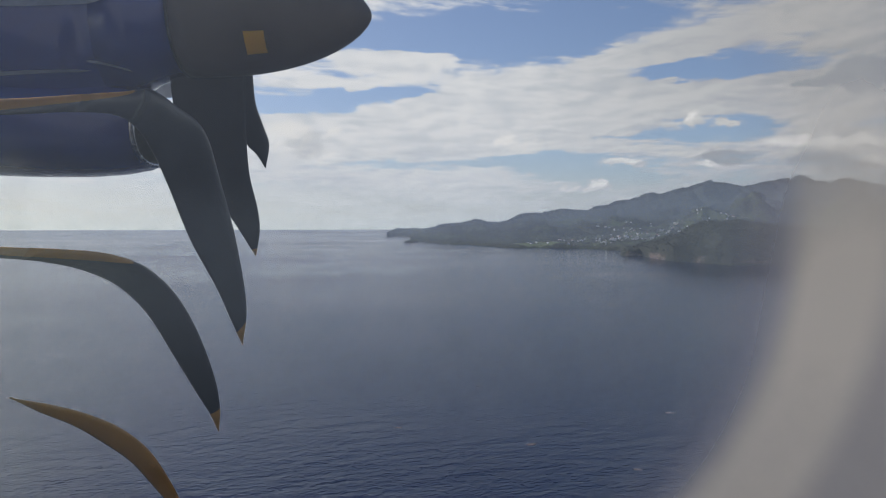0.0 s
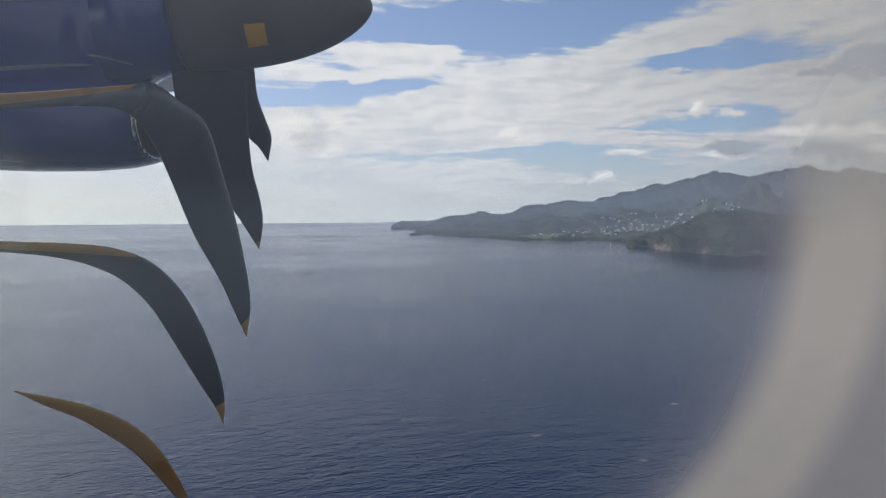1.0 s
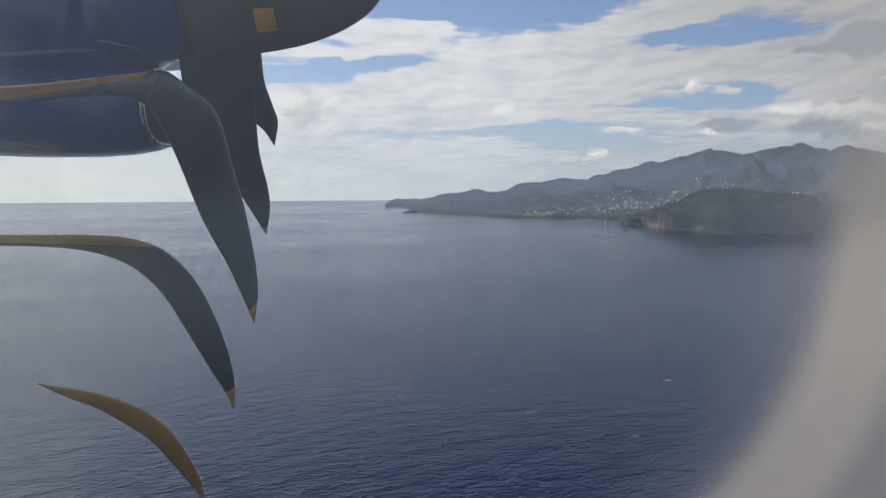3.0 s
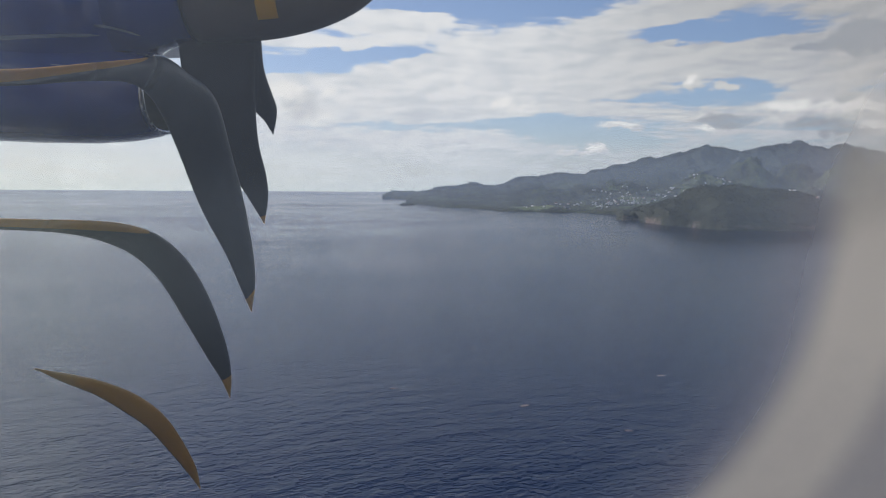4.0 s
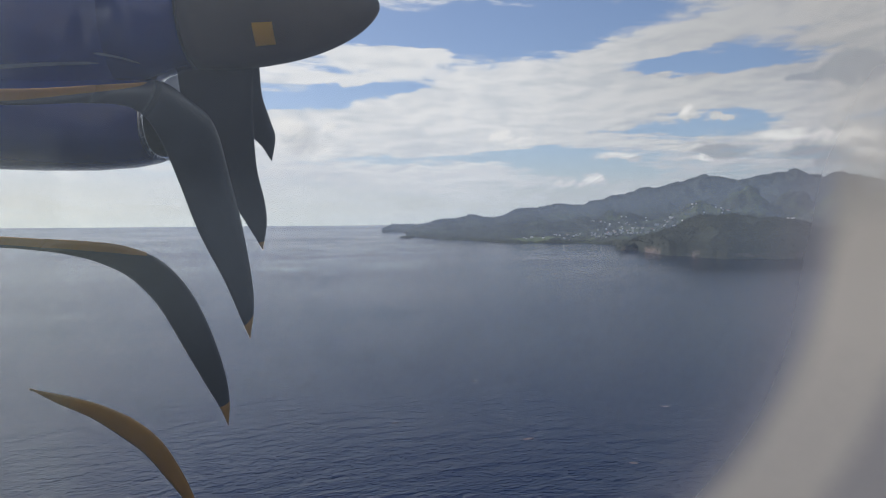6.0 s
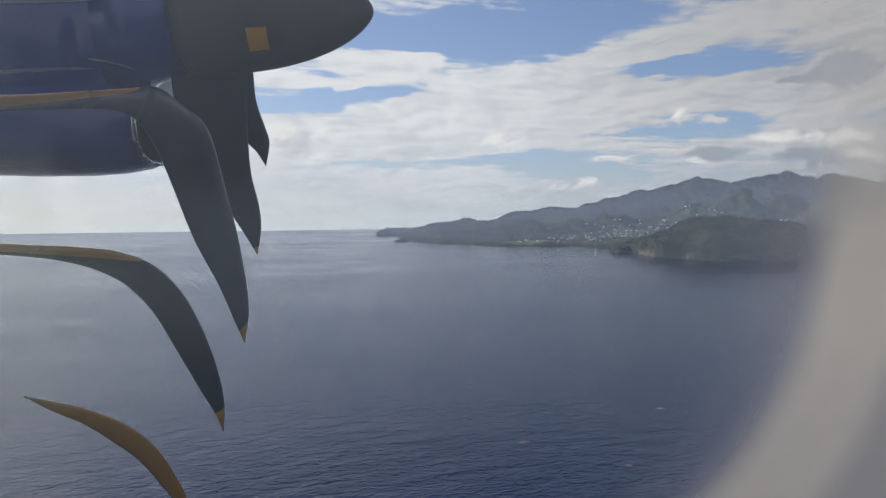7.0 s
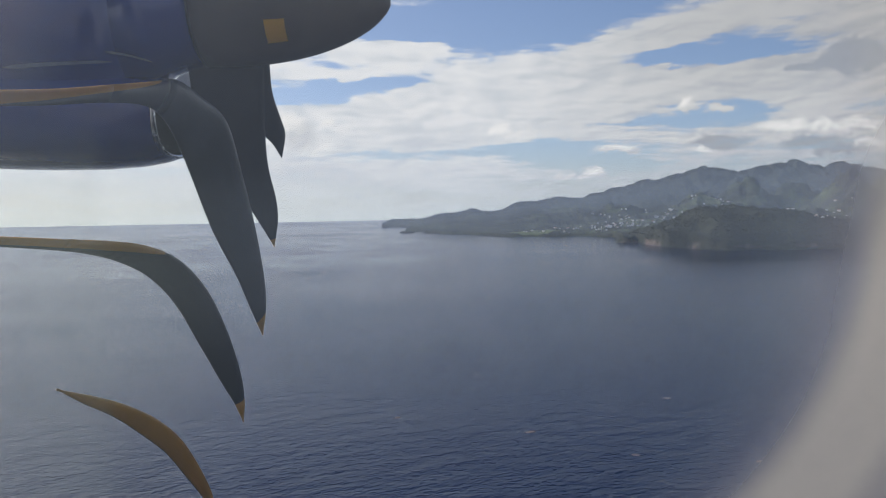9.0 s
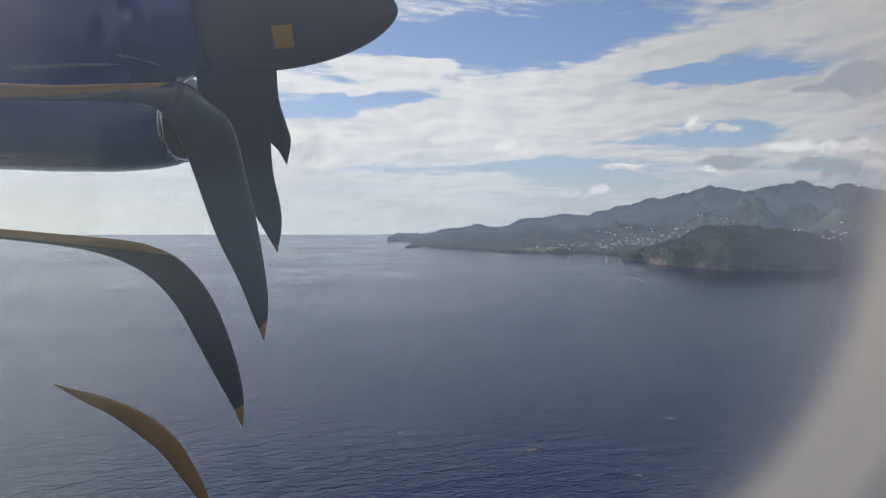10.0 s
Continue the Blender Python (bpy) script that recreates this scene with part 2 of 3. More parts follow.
M_ROOF_RED = simple("red_roof", (0.28, 0.10, 0.06), (0.38, 0.15, 0.09), 0.6, 0.7)
M_ROOF_GREY = simple("pale_metal_roof", (0.42, 0.43, 0.43), (0.62, 0.62, 0.60), 0.5, 0.6)
M_PLASTER = simple("pale_plaster", (0.58, 0.54, 0.48), (0.74, 0.71, 0.65), 0.7, 0.8)
M_FOAM = simple("floating_weed", (0.13, 0.085, 0.065), (0.27, 0.20, 0.16), 1.6, 0.8)
M_LEAF = material("forest_leaves")
rnd = Sock(nd("ShaderNodeNewGeometry").outputs["Random Per Island"])
p = coords()
finish(surface(blend(op("FRACT", rnd * 1.0), (0.019, 0.023, 0.015), (0.038, 0.044, 0.026)), 0.85, height=fuzz(p, 0.8, 3.0), depth=0.8, strength=0.7))

# acrylic pane: clear outside face, inside face painted with haze, glare and reflections that thicken to the edge
WIN = 1.0                                       # distance of the window from the seat
WCX, WCZ, WRX, WRZ = -0.095, -0.020, 0.668, 0.650
M_CLEAR = material("clear_acrylic")
clear = Sock(nd("ShaderNodeBsdfTransparent").outputs[0])
shine = nd("ShaderNodeBsdfGlossy")
feed(shine, "Roughness", 0.02)
finish(mixed(0.015, clear, Sock(shine.outputs[0])))
M_GLARE = material("acrylic_painted_glare")
p = coords()
px, py, pz = split(p)
u, v = (px - WCX) / WRX, (pz - WCZ) / WRZ
rad = op("SQRT", u * u + v * v) + (fuzz(p, 3.0, 3.0) - 0.5) * 0.03
low = steps(pz, -0.10, 0.13, 1.0, 0.22)
side = steps(px, 0.0, 0.30)
upper = steps(pz, -0.12, 0.01)
soft_top = upper * steps(pz, 0.0, 0.26, 0.80, 0.30)
# painted veil: lifts darks, brightens the far sea, mimics the surround's reflection
glare = 0.016 + steps(pz, -0.46, -0.12) * 0.078 + steps(pz, -0.27, -0.12) * steps(pz, 0.03, -0.04) * steps(px, 0.30, -0.25, 0.015, 0.055) + steps(px, 0.26, 0.50) * steps(pz, -0.36, -0.14) * steps(pz, 0.08, 0.0) * 0.10 + steps(pz, -0.06, 0.20) * steps(px, 0.14, -0.12) * steps(px, -0.62, -0.36) * 0.040 + steps(pz, 0.02, 0.20) * steps(px, -0.54, -0.66) * 0.17 + steps(pz, -0.06, 0.20) * steps(px, -0.20, -0.45) * 0.015 + steps(rad, 0.70, 1.0) * 0.105 * side * low + (steps(rad, 0.93, 1.05) * 0.53 + steps(rad, 0.84, 0.89) * 0.05 + steps(rad, 0.920, 0.940) * 0.09) * side * (1.0 - upper) + steps(rad, 0.84, 1.14) * 0.60 * side * soft_top + steps(px, 0.05, -0.60) * 0.066 + steps(px, -0.51, -0.54) * steps(pz, 0.12, 0.02) * 0.07
glare = glare * (0.94 + fuzz(p, 22.0, 5.0, 0.6) * 0.12)
# tint of the painted veil, beige where the window surround would reflect
glare_tint = blend(steps(rad, 0.94, 1.02), blend(steps(rad, 0.80, 0.95), blend(steps(pz, -0.06, 0.14), (0.385, 0.455, 0.515), (0.37, 0.43, 0.49)), (0.40, 0.40, 0.44)), (0.54, 0.505, 0.450))
glare_tint = blend(steps(px, -0.30, -0.55) * steps(pz, 0.12, 0.0), glare_tint, (0.42, 0.48, 0.43))
glare_tint = blend(steps(rad, 1.14, 1.24) * side, glare_tint, (0.36, 0.345, 0.34))
clear = Sock(nd("ShaderNodeBsdfTransparent").outputs[0])
glare_bsdf = nd("ShaderNodeBsdfTranslucent")
feed(glare_bsdf, 0, glare_tint)
finish(mixed(op("MINIMUM", glare, 0.93), clear, Sock(glare_bsdf.outputs[0])))


# ---------- mesh helpers ----------
def part(name, bm, mat, parent=None, label="", smooth=True):
    me = bpy.data.meshes.new(name)
    bmesh.ops.recalc_face_normals(bm, faces=bm.faces)
    bm.to_mesh(me)
    bm.free()
    for m in (mat if isinstance(mat, (list, tuple)) else [mat]):
        me.materials.append(m)
    if smooth:
        me.polygons.foreach_set("use_smooth", [True] * len(me.polygons))
    ob = new(name, me)
    if parent is not None:
        ob.parent = parent
    return tagged(ob, label) if label else ob


def loft(bm, rings, cap=(True, True)):
    """Skin a row of rings with the same number of points."""
    rows = [[bm.verts.new(q) for q in r] for r in rings]
    n = len(rows[0])
    for a, b in zip(rows, rows[1:]):
        for k in range(n):
            bm.faces.new((a[k], a[(k + 1) % n], b[(k + 1) % n], b[k]))
    if cap[0]:
        bm.faces.new(rows[0][::-1])
    if cap[1]:
        bm.faces.new(rows[-1])
    return rows


def oval(x, yc, zc, ry, rz, n=48, sq=2.0):
    """A ring across the x axis; sq over 2 squares it off."""
    out = []
    for k in range(n):
        a = 2 * math.pi * k / n
        c, s = math.cos(a), math.sin(a)
        out.append((x, yc + ry * math.copysign(abs(c) ** (2 / sq), c), zc + rz * math.copysign(abs(s) ** (2 / sq), s)))
    return out


def spline(stations, t):
    """A point of the smooth curve through those stations, t from 0 to 1."""
    pts = [Vector(c) for c in stations]
    pts = [pts[0] * 2 - pts[1], *pts, pts[-1] * 2 - pts[-2]]
    u = min(t, 0.99999) * (len(pts) - 3)
    k = int(u)
    u -= k
    a, b, c, d = pts[k:k + 4]
    return 0.5 * (2 * b + (c - a) * u + (2 * a - 5 * b + 4 * c - d) * u * u + (3 * b - a - 3 * c + d) * u ** 3)


def knots(x, table):
    """Smooth interpolation in a short table of (x, value)."""
    if x <= table[0][0]:
        return table[0][1]
    for (a, va), (b, vb) in zip(table, table[1:]):
        if x <= b:
            s = (x - a) / (b - a)
            return va + (vb - va) * s * s * (3 - 2 * s) if b - a > 0 else vb
    return table[-1][1]


# ---------- the sea ----------
bm = bmesh.new()
xs = [-9000, -5000, -3000, -1500, -700, 0, 700, 1500, 3000, 5000, 9000]
ys = [-9000, -4000, -1500, 0, 700, 1500, 2500, 3700, 4900]
grid = [[bm.verts.new((x, y, 0)) for x in xs] for y in ys]
for a, b in zip(grid, grid[1:]):
    for k in range(len(xs) - 1):
        bm.faces.new((a[k], a[k + 1], b[k + 1], b[k]))
tagged(part("water", bm, M_SEA), "deep blue open sea with low wind-driven swell", "sea", kind="structure")

# ---------- the island ----------
COAST = [(-260, 3900), (-205, 3840), (-180, 3400), (40, 3105), (318, 2830), (549, 2800), (648, 2700), (664, 2300), (700, 2170), (833, 2040), (1000, 2030),
         (1300, 2010), (1800, 2040), (3600, 2020)]
CREST = [(-255, 0), (-205, 4), (-120, 38), (47, 66), (160, 84), (256, 64), (416, 112), (677, 136), (828, 147), (1027, 186), (1217, 232),
         (1398, 263), (1566, 303), (1720, 277), (1945, 309), (2100, 326), (2190, 336), (2262, 306), (2319, 313), (2360, 297), (2442, 326), (2512, 300), (2751, 272), (3192, 220), (3700, 180)]
CREST_Y = [(-266, 3840), (47, 3720), (256, 3750), (677, 3950), (1217, 4200), (2181, 4400), (3700, 4400)]
HEAD = [(640, 0), (664, 20), (690, 42), (762, 64), (845, 95), (956, 108), (1086, 102), (1217, 72), (1368, 44), (1500, 30), (1700, 0)]
HILLS = [(1250, 3330, 190, 210, 165), (1470, 3420, 200, 190, 190), (1700, 3400, 200, 200, 175), (1690, 2960, 150, 230, 200), (1930, 2960, 230, 240, 225),
         (1420, 2780, 260, 180, 70), (2300, 3000, 300, 250, 200), (880, 3500, 240, 200, 95), (500, 3450, 200, 180, 60)]


def land(x, y):
    """Height of the island at a place of the plan."""
    shore = knots(x, COAST) + 26 * noise.noise((x * 0.012, y * 0.004, 3.1)) + 10 * noise.noise((x * 0.05, 1.7, y * 0.02))
    inland = y - shore
    if inland < -30:
        return -12.0
    cy = knots(x, CREST_Y)
    ch = knots(x, CREST) * 0.96
    run = max(cy - shore, 60)
    s = max(0.0, inland / run)
    rise = (0.18 * s + 0.82 * s ** 3.2) if s <= 1 else max(0.0, 1 - (s - 1) * 2.2)
    ridge = noise.ridged_multi_fractal((x * 0.0038, y * 0.0030, 0.4), 0.9, 2.1, 5, 1.0, 2.0) - 1.1
    gully = noise.ridged_multi_fractal((x * 0.011, y * 0.008, 6.4), 0.9, 2.1, 4, 1.0, 2.0) - 1.1
    h = ch * rise * (1 + 0.32 * ridge * min(1, (1 - min(s, 1)) * 3.0 + 0.16))
    for hx, hy, sx, sy, hh in HILLS:
        q = ((x - hx) / sx) ** 2 + ((y - hy) / sy) ** 2
        if q < 6:
            h = max(h, hh * math.exp(-q ** 0.8) * (1 + 0.24 * ridge + 0.12 * gully))
    hd = knots(x, HEAD)
    if hd > 0:
        q = (y - 2330) / (300 if y < 2330 else 260)
        h = max(h, hd * max(0.0, 1 - abs(q) ** 2.4) * (1 + 0.10 * ridge))
    cliff = 9 + 12 * max(0.0, noise.noise((x * 0.01, 7.0, 0.0)) + 0.2)
    edge = max(0.0, min(1.0, (inland + 12) / 26.0))
    h += 0.055 * max(h, 0) * gully
    h = (max(h, 0) + cliff * (0.4 + 0.6 * min(1, inland / 40.0))) * edge
    edge_s = min(1.0, s) ** 2
    h += edge_s * (3 * noise.noise((x * 0.016, y * 0.012, 8.3)) + 4 * noise.noise((x * 0.045, y * 0.03, 1.3)))
    rough = noise.noise((x * 0.03, y * 0.03, 2.0)) * 6 + noise.noise((x * 0.09, y * 0.09, 5.0)) * 3.5
    return h + rough * edge - 6 * (1 - edge)


STEP = 7.5
NX, NY = int((3300 + 340) / STEP), int((4760 - 1930) / STEP)
co, faces = [], []
for j in range(NY + 1):
    y = 1930 + j * STEP
    for i in range(NX + 1):
        x = -340 + i * STEP
        co.append((x, y, land(x, y)))
for j in range(NY):
    for i in range(NX):
        k = j * (NX + 1) + i
        quad = (k, k + 1, k + NX + 2, k + NX + 1)
        if max(co[q][2] for q in quad) > -4:
            faces.append(quad)
me = bpy.data.meshes.new("ground")
me.from_pydata(co, [], faces)
me.polygons.foreach_set("use_smooth", [True] * len(me.polygons))
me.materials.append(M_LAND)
island = tagged(new("ground", me), "mountainous wooded island with cliffs along its shore", "island", kind="structure")


def rock_islet(x, y, wide, deep, high, seed):
    """A dark rock standing in the sea before the shore."""
    bm = bmesh.new()
    bmesh.ops.create_icosphere(bm, subdivisions=4, radius=1.0)
    for v in bm.verts:
        n = noise.fractal(v.co * 1.6 + Vector((seed, 0, 0)), 0.9, 2.0, 5)
        r = 1 + 0.28 * n
        v.co = Vector((v.co.x * r * wide, v.co.y * r * deep, max(v.co.z, -0.25) ** 1.0 * r * high if v.co.z > 0 else v.co.z * 0.25 * high))
    ob = part("rock_islet", bm, M_LAND)
    ob.location = (x, y, 0)
    return tagged(ob, "dark rocky islet with scrub on top, close to the shore", "islet", "islets off the shore")


rock_islet(632, 2430, 36, 40, 30, 2.0)
rock_islet(668, 2440, 40, 40, 18, 5.0)
rock_islet(-172, 3290, 34, 24, 9, 8.0)

# ---------- the turboprop engine ----------
AX_Y, AX_Z = 3.0, 0.767                        # propeller axis from the seat
engine = tagged(new("aircraft_engine"), "navy turboprop engine with dark curved propeller blades, orange tips", "aircraft engine")
engine.location = (0, 0, EYE)

# sections of the cowling: x, height of the middle, half width, half height
NAC = [(-1.00, 0.767, 0.235, 0.235), (-1.03, 0.766, 0.243, 0.243), (-1.08, 0.762, 0.250, 0.250), (-1.16, 0.750, 0.264, 0.262), (-1.28, 0.725, 0.300, 0.318),
       (-1.40, 0.700, 0.332, 0.372), (-1.52, 0.690, 0.358, 0.405), (-1.70, 0.680, 0.385, 0.430), (-2.1, 0.68, 0.42, 0.46), (-2.8, 0.70, 0.45, 0.48),
       (-3.6, 0.72, 0.45, 0.46), (-4.6, 0.80, 0.38, 0.36), (-5.4, 0.90, 0.25, 0.22), (-5.9, 0.95, 0.08, 0.07)]


def cowl_ring(x, zc, ry, rz, k=1.0):
    return oval(x, AX_Y, zc, ry * k, rz * k, 64, 2.15)


bm = bmesh.new()
loft(bm, [cowl_ring(*q) for q in NAC if q[0] <= -1.28])
cowling = part("cowling", bm, M_NAVY, engine, "glossy navy painted cowling")
bm = bmesh.new()
loft(bm, [cowl_ring(*q) for q in NAC if q[0] >= -1.28])
part("nose_ring", bm, M_NAVY, engine, "navy nose ring behind the spinner")

# chin intake under the spinner
SC_X = [-1.160, -1.175, -1.21, -1.30, -1.45, -1.70, -2.1, -2.8, -3.6, -4.2]
SC_C = [0.305, 0.303, 0.300, 0.300, 0.306, 0.325, 0.36, 0.43, 0.52, 0.66]
SC_H = [0.150, 0.162, 0.172, 0.188, 0.204, 0.222, 0.24, 0.26, 0.24, 0.12]
SC_W = [0.205, 0.218, 0.232, 0.256, 0.300, 0.350, 0.39, 0.41, 0.38, 0.25]
bm = bmesh.new()
loft(bm, [oval(x, AX_Y, c, w, h, 56, 2.5) for x, c, h, w in zip(SC_X[1:], SC_C[1:], SC_H[1:], SC_W[1:])], (False, True))
scoop = part("intake_scoop", bm, M_NAVY, engine, "navy chin scoop under the cowling")
bm = bmesh.new()
lip = []
for k in range(9):
    a = math.pi * k / 8 - math.pi / 2
    lip.append(oval(-1.172 + 0.016 * math.cos(a), AX_Y, 0.303, 0.209 + 0.011 * math.sin(a) + 0.0, 0.153 + 0.011 * math.sin(a), 56, 2.5))
loft(bm, lip, (False, False))
part("intake_lip", bm, M_METAL, scoop, "bare metal intake lip")
bm = bmesh.new()
loft(bm, [oval(x, AX_Y, 0.303, w, h, 48, 2.5) for x, w, h in ((-1.172, 0.199, 0.143), (-1.30, 0.17, 0.12), (-1.6, 0.14, 0.10))], (False, True))
part("intake_duct", bm, M_DUCT, scoop, "black intake duct")

# spinner
bm = bmesh.new()
SP = []
for k in range(22):
    s = k / 21
    x = -1.0 + 0.755 * math.sin(s * math.pi / 2)
    f = max(0.0, 1 - ((x + 1.0) / 0.757) ** 2.3) ** 0.62
    SP.append(oval(x, AX_Y, AX_Z, 0.250 * f + 0.002, 0.250 * f + 0.002, 48))
loft(bm, SP)
spinner = part("spinner", bm, M_SPIN, engine, "dark grey pointed propeller spinner")
bm = bmesh.new()
loft(bm, [oval(-1.012 + 0.012 * k, AX_Y, AX_Z, 0.253, 0.253, 48) for k in range(2)])
part("back_plate", bm, M_BLADE, spinner, "dark back plate")


def spinner_patch(x0, x1, a0, a1):
    """A painted mark that lies on the spinner."""
    bm = bmesh.new()
    rows = []
    for i in range(7):
        x = x0 + (x1 - x0) * i / 6
        f = 0.250 * max(0.0, 1 - ((x + 1.0) / 0.757) ** 2.3) ** 0.62 + 0.006
        rows.append([bm.verts.new((x, AX_Y - f * math.cos(radians(a0 + (a1 - a0) * j / 6)), AX_Z - f * math.sin(radians(a0 + (a1 - a0) * j / 6)))) for j in range(7)])
    for a, b in zip(rows, rows[1:]):
        for k in range(6):
            bm.faces.new((a[k], a[k + 1], b[k + 1], b[k]))
    return part("painted_mark", bm, M_MARK, spinner, "small yellow painted mark")


spinner_patch(-0.722, -0.645, 28, 52)


def blade(outer, inner, thick, tip_at, paint=()):
    """A scimitar blade between two edge curves, with an orange tip from tip_at on. paint: a table of (place along
    the blade, painted share of the chord from its outer edge)."""
    n = 72
    tip_at = round(tip_at * n) / n
    bms = {k: bmesh.new() for k in ("body", "stripe", "tip")}
    rows = {k: [] for k in bms}

    def slice_at(t, w0, w1, m):
        a, b = spline(outer, t), spline(inner, t)
        chord = b - a
        lo, hi = max(0.0, t - 0.02), min(1.0, t + 0.02)
        along = spline(outer, hi) + spline(inner, hi) - spline(outer, lo) - spline(inner, lo)
        face = chord.cross(along).normalized()
        face = face if face.y < 0 else -face
        d = min(thick, 0.16 * chord.length + 0.002) * face
        turn = [w0 + (w1 - w0) * q / m for q in range(m + 1)]
        return [a + chord * (0.5 - 0.5 * math.cos(w)) + d * math.sin(w) * (0.9 + 0.25 * math.cos(w)) for w in turn]

    for k in range(n + 1):
        t = k / n
        share = float(np.interp(t, *zip(*paint))) if paint else 0.0
        w = math.acos(1 - 2 * share)
        if t <= tip_at + 1e-6:
            rows["body"].append(slice_at(t, w, 2 * math.pi - w, 26))
            if share > 0.004:
                rows["stripe"].append(slice_at(t, -w, w, 16))
        if t >= tip_at - 1e-6 and tip_at < 1:
            rows["tip"].append(slice_at(t, 0, 2 * math.pi, 26))
    made = {}
    for key, (mat, label) in (("body", (M_BLADE, "dark grey curved propeller blade")), ("tip", (M_TIP, "orange painted blade tip")),
                              ("stripe", (M_WORN, "dull worn orange paint along the blade"))):
        bm = bms[key]
        if not rows[key]:
            bm.free()
            continue
        vs = [[bm.verts.new(q) for q in r] for r in rows[key]]
        for a, b in zip(vs, vs[1:]):
            for k in range(len(a) - 1):
                bm.faces.new((a[k], a[k + 1], b[k + 1], b[k]))
        made[key] = part({"body": "blade", "tip": "blade_tip", "stripe": "edge_stripe"}[key], bm, mat, engine if key == "body" else made["body"], label)
    return made["body"]


blade([(-0.774, 3.01, 0.677), (-0.799, 3.08, 0.527), (-0.828, 3.18, 0.335), (-0.852, 3.31, 0.129), (-0.844, 3.41, -0.034), (-0.858, 3.49, -0.141), (-0.887, 3.521, -0.274)],
      [(-1.08, 2.95, 0.665), (-1.098, 3.02, 0.496), (-1.098, 3.12, 0.282), (-1.023, 3.25, 0.051), (-0.958, 3.35, -0.075), (-0.923, 3.43, -0.17), (-0.888, 3.519, -0.273)], 0.03, 0.95)
blade([(-0.82, 3.23, 0.702), (-0.824, 3.29, 0.576), (-0.834, 3.37, 0.46), (-0.828, 3.49, 0.359), (-0.831, 3.59, 0.288), (-0.866, 3.661, 0.171)],
      [(-0.879, 3.17, 0.689), (-0.88, 3.23, 0.553), (-0.89, 3.31, 0.426), (-0.902, 3.43, 0.287), (-0.877, 3.53, 0.231), (-0.867, 3.659, 0.171)], 0.03, 1.0)
blade([(-0.962, 1.458, 0.2), (-0.96, 1.7, 0.238), (-0.951, 1.959, 0.287), (-0.944, 2.237, 0.338), (-0.931, 2.425, 0.373), (-0.912, 2.594, 0.341), (-0.884, 2.802, 0.272), (-0.891, 3.008, 0.07), (-0.911, 3.264, -0.183), (-0.924, 3.457, -0.513), (-0.95, 3.476, -0.71)],
      [(-0.938, 1.418, 0.164), (-0.94, 1.66, 0.196), (-0.949, 1.919, 0.234), (-0.956, 2.197, 0.262), (-0.969, 2.385, 0.24), (-0.988, 2.554, 0.173), (-1.016, 2.762, 0.053), (-1.009, 2.968, -0.17), (-0.989, 3.224, -0.399), (-0.976, 3.417, -0.603), (-0.95, 3.474, -0.71)], 0.028, 0.93, ((0.0, 0.97), (0.08, 0.80), (0.34, 0.0)))
blade([(-0.963, 1.45, -0.099), (-0.954, 1.658, -0.114), (-0.937, 1.861, -0.133), (-0.917, 2.085, -0.165), (-0.907, 2.312, -0.228), (-0.9, 2.536, -0.353), (-0.905, 2.751, -0.53), (-0.917, 2.949, -0.742), (-0.935, 3.064, -0.904), (-0.95, 3.086, -1.023)],
      [(-0.937, 1.41, -0.112), (-0.946, 1.618, -0.137), (-0.962, 1.821, -0.164), (-0.983, 2.045, -0.207), (-0.993, 2.272, -0.28), (-0.999, 2.496, -0.405), (-0.995, 2.711, -0.599), (-0.982, 2.909, -0.798), (-0.965, 3.024, -0.925), (-0.95, 3.085, -1.023)], 0.026, 0.89, ((0.0, 0.97), (0.12, 0.80), (0.40, 0.0)))
blade([(-0.951, 1.62, -0.463), (-0.946, 1.784, -0.527), (-0.939, 1.95, -0.602), (-0.932, 2.13, -0.701), (-0.929, 2.304, -0.825), (-0.932, 2.462, -0.977), (-0.94, 2.605, -1.137), (-0.95, 2.674, -1.258)],
      [(-0.949, 1.618, -0.463), (-0.954, 1.744, -0.535), (-0.96, 1.91, -0.622), (-0.967, 2.09, -0.734), (-0.97, 2.264, -0.854), (-0.968, 2.422, -0.997), (-0.96, 2.565, -1.139), (-0.95, 2.671, -1.257)], 0.016, 0.86, ((0.0, 0.97), (1.0, 0.97)))

# wing over the engine, out to both sides of it
bm = bmesh.new()
loft(bm, [[(-3.1 - 0.1 * k + c * q[0], y, z0 + c * q[1]) for q in ((0.75, 0.0), (0.5, 0.09), (0.0, 0.15), (-0.8, 0.10), (-1.6, 0.0), (-0.8, -0.06), (0.0, -0.09), (0.5, -0.06))]
          for k, (y, z0, c) in enumerate(((0.2, 1.12, 1.0), (3.0, 1.16, 1.0), (8.4, 1.30, 0.8)))])
wing = part("wing", bm, M_SKIN)
wing.location = (0, 0, EYE)
tagged(wing, "white high wing that carries the engine", "wing", kind="structure")

# ---------- cabin wall and window ----------
def hoop(y, k, sq=2.0, n=64):
    out = []
    for i in range(n):
        a = 2 * math.pi * i / n
        c, s = math.cos(a), math.sin(a)
        out.append((WCX + WRX * k * c, y, WCZ + WRZ * k * s))
    return out


bm = bmesh.new()
n = 64
IN, OUT = WIN - 0.03, WIN + 0.05


def square(y, half=2.2):
    out = []
    for i in range(n):
        a = 2 * math.pi * i / n
        c, s = math.cos(a), math.sin(a)
        m = max(abs(c), abs(s))
        out.append((WCX + half * 1.5 * c / m, y, WCZ + half * 0.62 * s / m))
    return out


